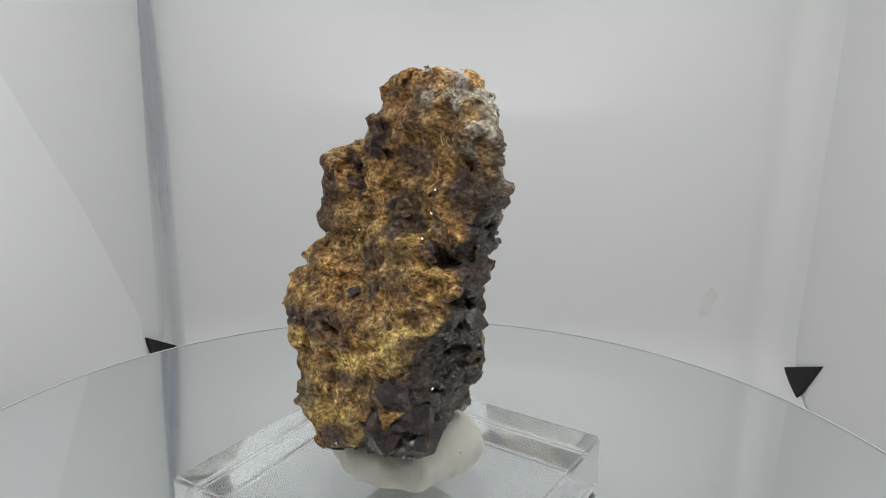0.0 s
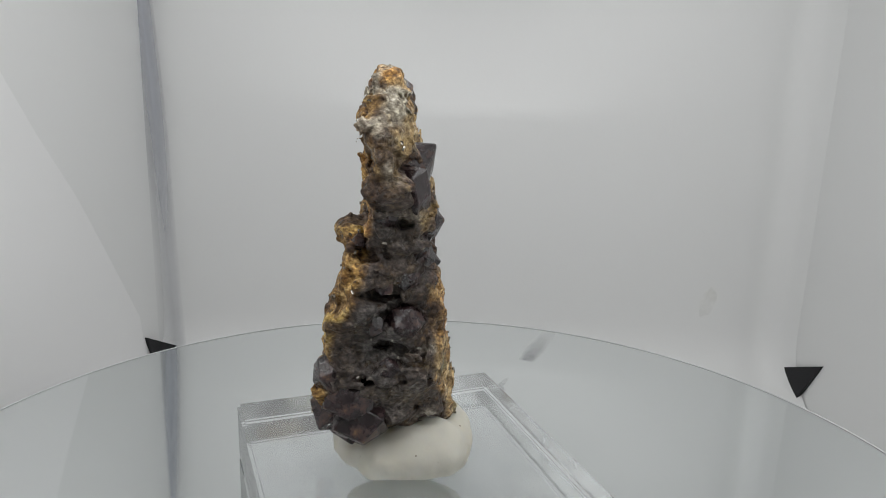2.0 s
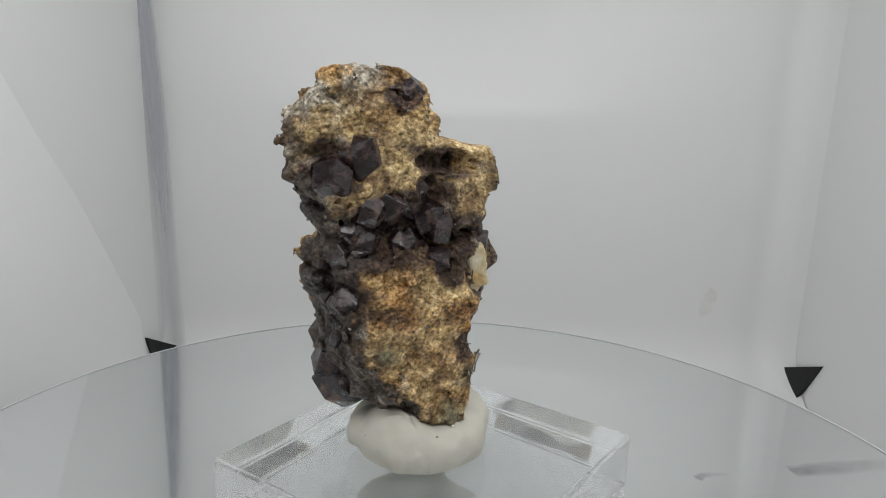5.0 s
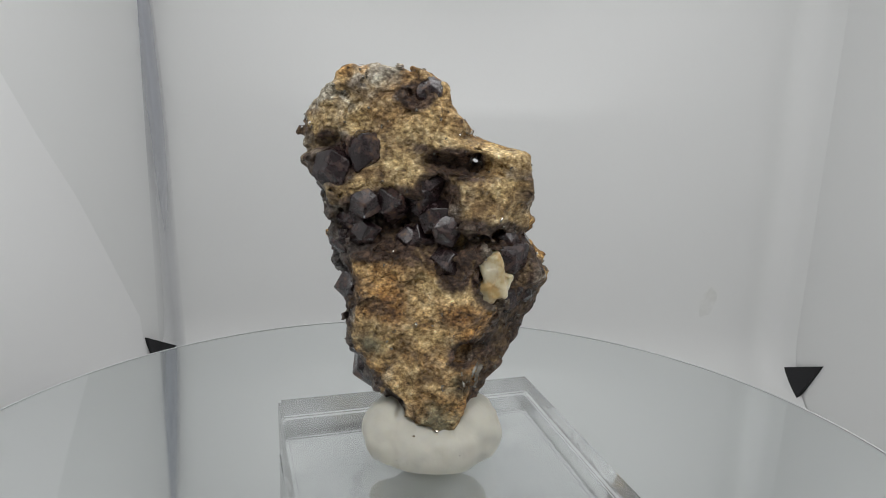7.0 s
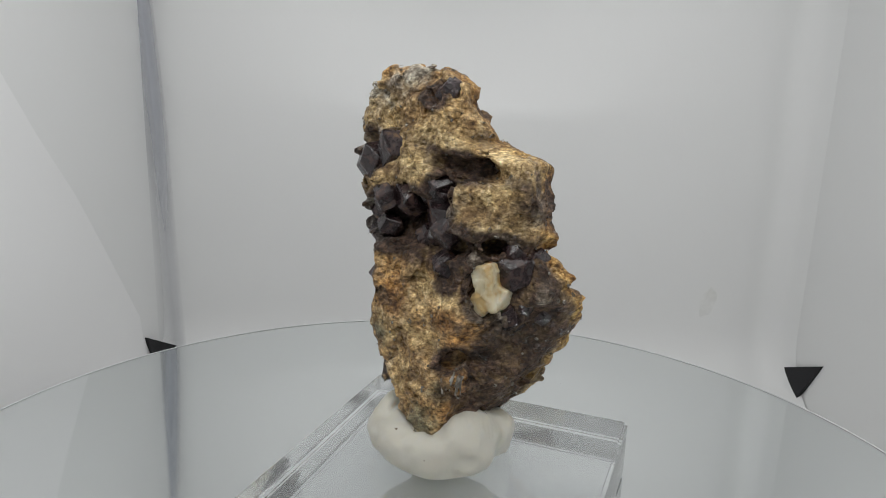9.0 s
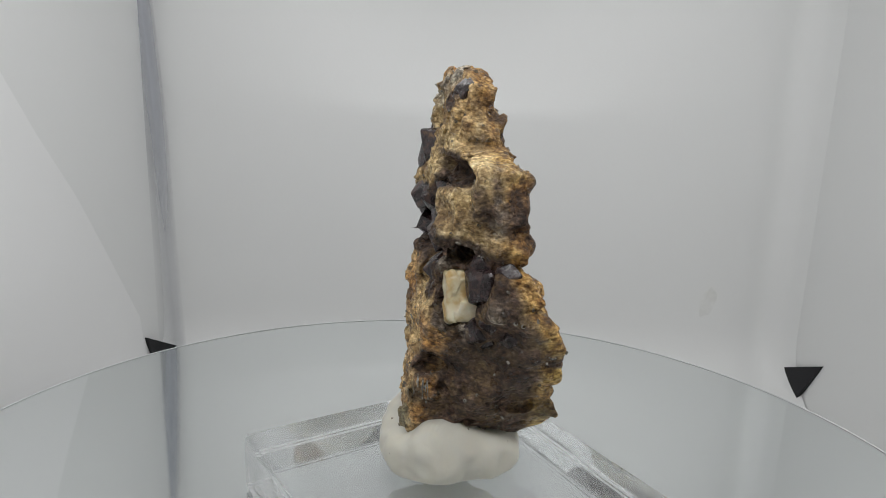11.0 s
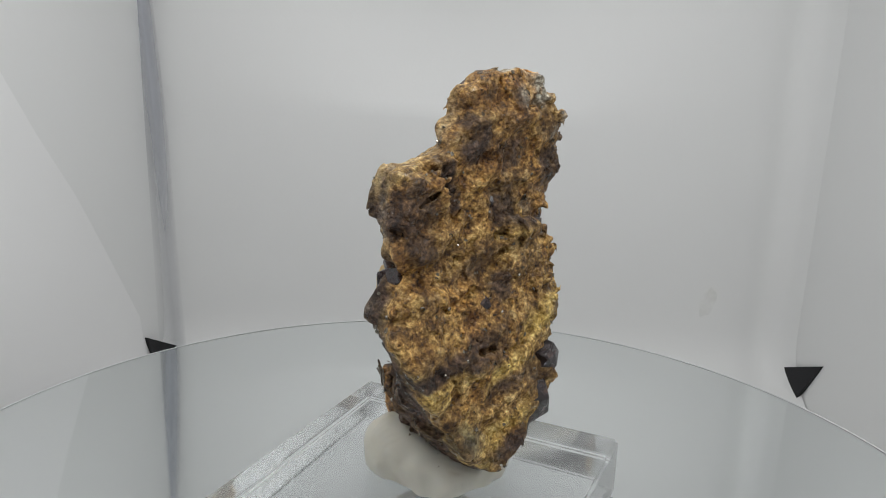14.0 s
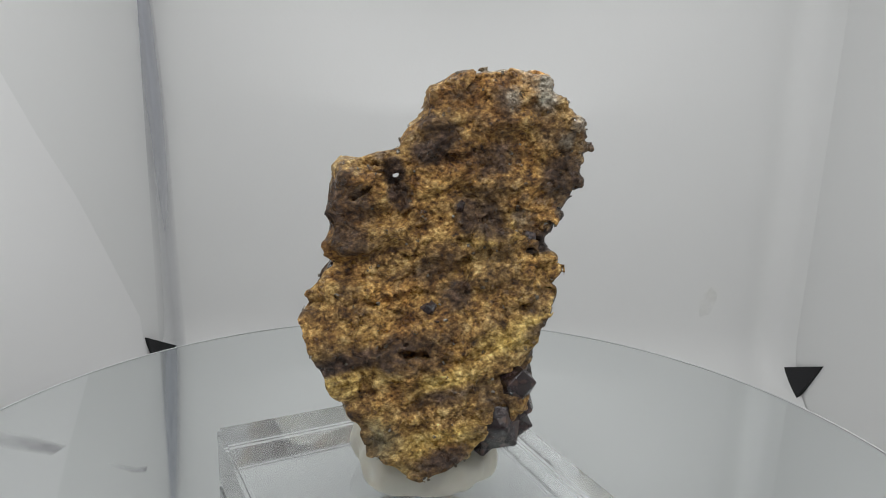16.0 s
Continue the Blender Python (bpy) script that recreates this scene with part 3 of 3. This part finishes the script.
def specimen_body(step=0.25):
    lo, hi = (-27.0, -24.0, 13.5), (25.0, 8.0, 79.5)
    g = field_grid(lo, hi, step)
    shape = g.shape[:3]
    f = body_field(g)
    for c, half, turn, lean in LUMPS:
        b = near_box(lo, step, c, max(half) * 1.5 + 2.5)
        f[b] = smooth_min(f[b], rounded_box(g[b], c, half, turn, lean, 1.2), 1.0)
    for c, radii, turn in PITS:
        b = near_box(lo, step, c, max(radii) + 2.0)
        f[b] = smooth_max(f[b], -ellipsoid(g[b], c, radii, turn), 0.7)
    flat, fl = g.reshape(-1, 3), f.reshape(-1).copy()
    band = np.flatnonzero(np.abs(fl) < 2.2)
    p = flat[band]
    edge = np.clip(np.clip((-10.0 - p[:, 0]) / 4.0, 0, 1) + 0.4 * np.clip((p[:, 0] - 11.0) / 4.0, 0, 1), 0, 1)
    d = (0.55 * value_noise(p, 7.0, 3) + 0.32 * value_noise(p, 3.1, 5)) * (1 - 0.3 * edge)
    # the narrow ends break in level ledges, the rear face in slanting ones
    ledge = value_noise(p * np.array((0.28, 0.28, 1.0)), 2.6, 31)
    d += 0.55 * np.abs(ledge) ** 0.5 * np.sign(ledge) * edge
    d += 0.20 * value_noise(p * np.array((0.3, 0.3, 1.0)), 1.0, 33) * edge
    tilt = layered(p)
    rear = np.clip((-7.5 - p[:, 1]) / 2.0, 0, 1)
    d += (0.75 * value_noise(tilt, 3.4, 71) + 0.45 * value_noise(tilt, 1.5, 72)) * rear
    d *= np.clip((80.0 - p[:, 2]) / 7.0, 0.4, 1)
    fl[band] += d
    band = band[np.abs(fl[band]) < 1.15]
    p = flat[band]
    edge = np.clip(np.clip((-10.0 - p[:, 0]) / 4.0, 0, 1) + np.clip((p[:, 0] - 11.0) / 4.0, 0, 1), 0, 1)
    warp = p + 0.5 * np.stack([value_noise(p, 2.0, 61), value_noise(p, 2.0, 62), value_noise(p, 2.0, 63)], 1)
    d = facets(warp * np.array((1.0, 1.0, 1.25)), 4.6, 21, 0.17, 0.14)
    d += facets(warp, 2.0, 51, 0.22, 0.17)
    d += facets(warp, 1.0, 57, 0.12, 0.11)
    d *= np.clip((80.0 - p[:, 2]) / 7.0, 0.45, 1) * (1 - 0.45 * np.clip((p[:, 0] - 11.0) / 4.0, 0, 1))
    fl[band] += d
    verts, quads = largest(*skin(fl.reshape(shape), lo, step))
    count = np.bincount(quads.ravel(), minlength=len(verts))[:, None]
    for _ in range(2):                                       # wear the sharpest points down
        mean = verts[quads].mean(1)
        total = np.stack([np.bincount(quads.ravel(), np.repeat(mean[:, k], 4), len(verts)) for k in range(3)], 1)
        verts = 0.4 * verts + 0.6 * total / count
    return verts, quads


def dodecahedron(r, seed, facing=None):
    """A garnet: twelve rhombic faces, slightly uneven, with blunted edges; facing: the way that one face points."""
    rng = random.Random(seed)
    bm = bmesh.new()
    pts = [(x, y, z) for x in (-1, 1) for y in (-1, 1) for z in (-1, 1)]
    pts += [(2, 0, 0), (-2, 0, 0), (0, 2, 0), (0, -2, 0), (0, 0, 2), (0, 0, -2)]
    for p in pts:
        bm.verts.new(Vector(p) * (r / 1.75) * rng.uniform(0.84, 1.12))
    hull = bmesh.ops.convex_hull(bm, input=bm.verts)
    bmesh.ops.dissolve_limit(bm, angle_limit=radians(9), verts=bm.verts, edges=bm.edges)
    bmesh.ops.bevel(bm, geom=bm.edges[:], offset=r * 0.035, segments=1, affect="EDGES")
    turn = Euler((rng.uniform(0, 6), rng.uniform(0, 6), rng.uniform(0, 6))).to_matrix()
    if facing:
        turn = Vector((1, 1, 0)).rotation_difference(Vector(facing)).to_matrix()
    bmesh.ops.rotate(bm, verts=bm.verts, cent=(0, 0, 0), matrix=turn)
    return bm


GARNETS = (  # u, v, z, radius in millimetres
    (-13.0, 0.0, 54.8, 2.4), (-9.0, -1.0, 52.5, 2.5), (-5.4, -1.0, 54.6, 2.2), (-1.6, -0.6, 57.4, 2.5), (-1.6, -0.6, 53.2, 2.8), (2.2, -0.4, 52.2, 2.1),
    (-6.4, -0.6, 49.6, 2.3), (-2.6, 0.0, 49.4, 1.9), (-11.8, -1.0, 49.8, 2.1), (3.5, 0.0, 49.4, 1.8), (-15.8, -2.4, 52.0, 2.3),
    (-16.5, -4.0, 48.4, 2.0), (-15.8, -1.6, 61.8, 3.3), (-18.6, -3.2, 60.0, 2.4), (-3.4, -4.4, 71.6, 1.6), (0.8, -5.4, 71.8, 1.9), (4.0, 0.6, 44.8, 2.6),
    (15.2, -6.5, 45.0, 2.4), (15.5, -7.0, 41.5, 2.2), (13.5, -5.5, 38.6, 1.9), (16.5, -8.0, 47.0, 1.9), (13.8, -5.0, 49.0, 1.7),
    (-8.8, -15.6, 25.4, 4.0), (-11.8, -12.8, 27.4, 3.4), (-10.4, -15.0, 30.0, 2.6), (-11.0, -11.5, 24.0, 3.2), (-7.0, -15.6, 21.4, 2.5), (-9.6, -13.6, 22.2, 3.0),
    (-17.8, -7.0, 46.0, 1.5), (-16.5, -3.5, 42.0, 2.0), (-17.5, -8.5, 38.5, 1.7), (-15.0, -6.0, 33.0, 1.6), (16.8, -9.0, 38.5, 1.6),
    (13.5, -6.0, 37.0, 1.7), (14.6, -7.5, 56.0, 1.9), (-3.0, -11.0, 57.0, 1.2), (-14.0, -11.0, 52.5, 1.2), (3.0, -13.5, 42.0, 1.4),
    (1.5, -13.5, 40.5, 1.1), (0.5, -0.8, 57.0, 1.8), (-20.6, -6.0, 56.0, 1.5),
)


def tilted(turn, lean=35.0):
    """The way of a crystal face that leans up by so many degrees, turned about the upright."""
    c = math.cos(radians(lean))
    return (c * math.sin(radians(turn)), -c * math.cos(radians(turn)), math.sin(radians(lean)))


# garnets with one broad bright face
FACING = {0: tilted(132.0), 4: tilted(138.0), 3: tilted(169.0), 12: tilted(72.0), 22: tilted(300.0), 6: tilted(125.0, 30.0)}


def crystals(root, body_v):
    for k, (u, v, z, r) in enumerate(GARNETS):
        near = body_v[((body_v - np.array((u, v, z))) ** 2).sum(1).argmin()]
        bm = dodecahedron(r * MM * (1.1 if r < 1.75 else (1.25, 1.55, 1.1, 1.4)[k % 4]), 100 + k, FACING.get(k))
        core = np.array((-2.0, -6.0, near[2]))
        near = near + (core - near) / np.linalg.norm(core - near) * r * (0.9 if r < 1.75 else 0.5 if v < -11 else 1.12)
        bmesh.ops.translate(bm, verts=bm.verts, vec=at(*near))
        part("garnet_crystal", bm, M_GARNET, root, "dark red-brown garnet crystal")
    lo, step = (4.0, -7.0, 35.0), 0.16
    g = field_grid(lo, (16.0, 4.0, 51.0), step)
    f = rounded_box(g, (10.2, -2.2, 43.4), (1.8, 2.2, 3.8), 12, 0, 0.7)
    f = smooth_min(f, rounded_box(g, (11.6, -3.2, 41.8), (1.4, 1.8, 1.9), -20, 10, 0.5), 0.6)
    f = smooth_min(f, rounded_box(g, (9.0, -1.6, 40.4), (1.1, 1.3, 1.8), 20, -8, 0.5), 0.6)
    flat = g.reshape(-1, 3)
    f = f + (facets(flat, 2.2, 91, 0.12, 0.1) + 0.08 * value_noise(flat, 0.7, 92)).reshape(f.shape)
    verts, quads = skin(f, lo, step)
    me = skin_mesh("calcite_crystal", to_world(verts), quads)
    me.materials.append(M_CALCITE)
    me.shade_smooth()
    ob = new("calcite_crystal", me)
    ob.parent = root
    tagged(ob, "cream translucent calcite crystal")
    # silvery blades in a fan
    rng = random.Random(5)
    for k in range(14):
        bm = bmesh.new()
        bmesh.ops.create_cube(bm, size=1)
        bmesh.ops.scale(bm, verts=bm.verts, vec=(0.00032, 0.00012, 0.0036 * rng.uniform(0.4, 1)))
        bmesh.ops.translate(bm, verts=bm.verts, vec=(0, 0, 0.0016))
        foot = body_v[((body_v - np.array((5.6 + rng.uniform(0, 2.4), 3.0 - 0.15 * k, 25.2 + rng.uniform(0, 2.6)))) ** 2).sum(1).argmin()] + np.array((0.12, 0.3, 0))
        m = Matrix.Translation(at(*foot)) @ Matrix.Rotation(TURN + rng.uniform(-0.4, 0.2), 4, "Z") @ Matrix.Rotation(radians(rng.uniform(-20, 30)), 4, "Y") @ Matrix.Rotation(radians(rng.uniform(-8, 6)), 4, "X")
        bmesh.ops.transform(bm, matrix=m, verts=bm.verts)
        part("mica_blade", bm, M_MICA, root, "silvery grey-green mica blade")


def flakes(root, body_v, me):
    """Small glinting cleavage flakes over the rough faces, as one mesh."""
    rng = random.Random(9)
    normals = np.zeros(len(me.vertices) * 3, np.float32)
    me.vertex_normals.foreach_get("vector", normals)
    normals = normals.reshape(-1, 3)
    world = to_world(body_v)
    bm = bmesh.new()
    for k in range(240):
        i = rng.randrange(len(body_v))
        n = Vector(tuple(float(c) for c in normals[i]))
        n = (n + Vector((rng.gauss(0, 0.3), rng.gauss(0, 0.3), rng.gauss(0.1, 0.3)))).normalized()
        size = rng.uniform(0.16, 0.42) * MM * (1.5 if rng.random() < 0.08 else 1)
        m = Matrix.Translation(Vector(tuple(float(c) for c in world[i])) - n * 0.00006) @ n.to_track_quat("Z", "Y").to_matrix().to_4x4() @ Matrix.Rotation(rng.uniform(0, 6), 4, "Z")
        ring = [Vector((size * rng.uniform(0.6, 1.2) * math.cos(a), 0.7 * size * rng.uniform(0.6, 1.2) * math.sin(a), 0)) for a in (0.0, 1.2, 2.2, 3.2, 4.3, 5.3)]
        top = [bm.verts.new(m @ (c + Vector((0, 0, 0.00006)))) for c in ring]
        low = [bm.verts.new(m @ (c * 1.05 - Vector((0, 0, 0.0002)))) for c in ring]
        bm.faces.new(top)
        for a in range(6):
            b = (a + 1) % 6
            bm.faces.new((top[b], top[a], low[a], low[b]))
    ob = part("mica_glitter", bm, M_MICA, root, "small glinting cleavage flakes")
    tagged(ob, kind="stuff")


def specimen():
    body_v, body_q = specimen_body()
    root = tagged(new("mineral_specimen"), "rough ochre-brown mineral specimen with garnet crystals, standing in putty", "mineral")
    me = skin_mesh("matrix", to_world(body_v), body_q)
    me.materials.append(M_ROCK)
    me.shade_smooth()
    ob = new("matrix", me)
    ob.parent = root
    tagged(ob, "rough weathered ochre and brown matrix rock")
    u, v, z = body_v.T
    n = value_noise(body_v, 7.0, 77)
    n2 = value_noise(body_v, 3.0, 78)
    n3 = value_noise(layered(body_v), 3.0, 79)
    ul, uh = -np.interp(z, HEIGHT, END_NEAR), np.interp(z, HEIGHT, END_FAR)
    vl, vh = -np.interp(z, HEIGHT, FACE_REAR), np.interp(z, HEIGHT, FACE_FRONT)
    rear = np.clip((vl + 4.0 - v) / 2.0, 0, 1)
    front = np.clip((v - vh + 3.6) / 1.6, 0, 1)
    ochre = np.clip(rear * (0.9 + 0.3 * n) + 0.1, 0, 1)
    rust = np.clip(0.07 + 0.45 * n, 0, 1) + 0.5 * rear * np.clip((z - 52) / 8, 0, 1) * np.clip(0.4 + n3, 0, 1)
    side = np.clip((ul + 8.5 - u) / 1.3, 0, 1) * np.clip((v - vl - 0.7) / 1.2, 0, 1) * np.clip((vh - 0.6 - 0.06 * np.maximum(z - 48, 0) - v) / 1.0, 0, 1)
    side = side * (1 - 0.4 * np.clip((z - 60) / 4, 0, 1) * np.clip(0.35 - n3, 0, 1))
    right = np.clip((u - uh + 10.5) / 2.5, 0, 1) * np.clip((53 - z) / 3.0, 0, 1) * np.clip((v - vl - 2.2) / 1.5, 0, 1) * np.clip((vh - 0.9 - v) / 1.2, 0, 1)
    dark = np.maximum(side, right) * (0.95 + 0.2 * n2)
    dark = np.maximum(dark, rear * np.clip(n3 - 0.08, 0, 1) * 1.5)
    dark = np.maximum(dark, front * np.clip(n3 - 0.30, 0, 1) * 1.8)
    dark = np.maximum(dark, rear * np.clip((z - 57) / 8, 0, 1) * np.clip(0.25 + 0.8 * n2, 0, 1) * 0.7)
    dark = np.maximum(dark, (1 - front) * (1 - rear) * np.clip((z - 55) / 3, 0, 1) * np.clip(0.45 + 0.9 * n2, 0, 1))
    # every pit is tinted dark: dark garnet rock, plus shade painted into the hollows
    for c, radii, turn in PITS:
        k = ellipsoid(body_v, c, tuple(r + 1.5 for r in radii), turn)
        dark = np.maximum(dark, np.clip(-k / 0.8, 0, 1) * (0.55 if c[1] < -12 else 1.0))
    for c, r in DARK_PATCHES:
        k = np.sqrt(((body_v - np.array(c)) ** 2).sum(1)) / r + 0.35 * n2
        dark = np.maximum(dark, np.clip((1.15 - k) * 2.0, 0, 0.85))
    dark = np.clip(dark, 0, 1)
    gold = rear * np.clip((56 - z) / 6, 0, 1) * np.clip(0.12 + 1.7 * value_noise(layered(body_v), 4.0, 83), 0, 1)
    gold = gold * (1 - np.clip(1.6 * dark, 0, 1))
    pale = np.clip((z - 69.5) / 5.0, 0, 1) * np.clip((ul + 12 - u) / 6, 0, 1) * np.clip(0.35 + n2, 0, 1) * (1 - 0.5 * rear) + 0.7 * np.clip(n2 - 0.45, 0, 1) * (1 - 0.7 * rear)
    pale = pale + np.clip((ul + 6 - u) / 2, 0, 1) * np.clip((z - 56) / 12, 0, 1) * np.clip(0.1 + 1.1 * n2, 0, 1)
    pale = pale + 0.9 * np.clip((z - 66) / 6, 0, 1) * np.clip((ul + 11 - u) / 4, 0, 1) * np.clip(0.5 + n2, 0, 1)
    slate = np.clip(side * (0.75 + 0.5 * n), 0, 1) * (1 - 0.5 * np.clip((z - 56) / 6, 0, 1))
    rust = rust + 0.48 * front * np.clip((49 - z) / 5, 0, 1) * np.clip(0.7 + 1.2 * n3, 0, 1)
    rust = rust + 0.5 * side * np.clip(n3 - 0.1, 0, 1)
    green = np.zeros(len(u))
    for c, r in (((-9.5, 2.5, 32.0), 2.4), ((2.0, 4.5, 20.0), 3.5), ((5.5, 3.0, 26.0), 2.0), ((9.5, -17.0, 24.0), 3.0)):
        green = np.maximum(green, np.clip(1.3 - np.sqrt(((body_v - np.array(c)) ** 2).sum(1)) / r, 0, 1))
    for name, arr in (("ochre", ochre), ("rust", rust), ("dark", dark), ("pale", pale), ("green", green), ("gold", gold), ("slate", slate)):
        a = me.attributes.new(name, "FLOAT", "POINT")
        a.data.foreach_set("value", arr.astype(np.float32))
    crystals(root, body_v)
    flakes(root, body_v, me)
    return root


SPECIMEN = specimen()


# ---- putty ----
def putty():
    lo, hi, step = (-14.0, -19.0, 10.0), (15.0, 12.0, 25.0), 0.28
    g = field_grid(lo, hi, step)
    d = (g - np.array((0.8, -4.0, 15.0))) / np.array((11.2, 10.8, 4.6))
    f = ((np.abs(d[..., 0]) ** 2.3 + np.abs(d[..., 1]) ** 2.3) ** (2.6 / 2.3) + np.abs(d[..., 2]) ** 2.6) ** (1 / 2.6)
    f = (f - 1) * 5.0
    f = smooth_min(f, ellipsoid(g, (-6.2, -0.5, 17.2), (4.3, 5.5, 4.2)), 2.0)
    f = smooth_min(f, ellipsoid(g, (7.6, -1.0, 17.0), (4.0, 5.5, 4.4)), 2.0)
    f = smooth_min(f, ellipsoid(g, (1.0, 3.0, 14.5), (8.0, 4.2, 3.8)), 2.0)
    for u in (-4.4, 3.6):                                   # pinched clefts
        f = smooth_max(f, -ellipsoid(g, (u, 4.6, 21.0), (0.8, 4.0, 2.2), 12 if u > 0 else -14), 0.6)
    f = smooth_max(f, 11.03 - g[..., 2], 0.3)
    flat = g.reshape(-1, 3)
    f = f + (0.5 * value_noise(flat, 5.0, 41) + 0.2 * value_noise(flat, 2.2, 42)).reshape(f.shape) * np.clip((g[..., 2] - 11.3), 0, 1)
    verts, quads = skin(f, lo, step)
    me = skin_mesh("putty", to_world(verts), quads)
    me.materials.append(M_PUTTY)
    me.shade_smooth()
    return tagged(new("putty", me), "off-white putty lump pressed onto the clear block", "putty")


PUTTY = putty()


def motions():
    for thing in (TURNTABLE, BLOCK, PUTTY, SPECIMEN):
        walk(thing, [(t, pose(0, 0, 0, 0, 0, RATE * t)) for t in (float(k) for k in range(17))])


motions()
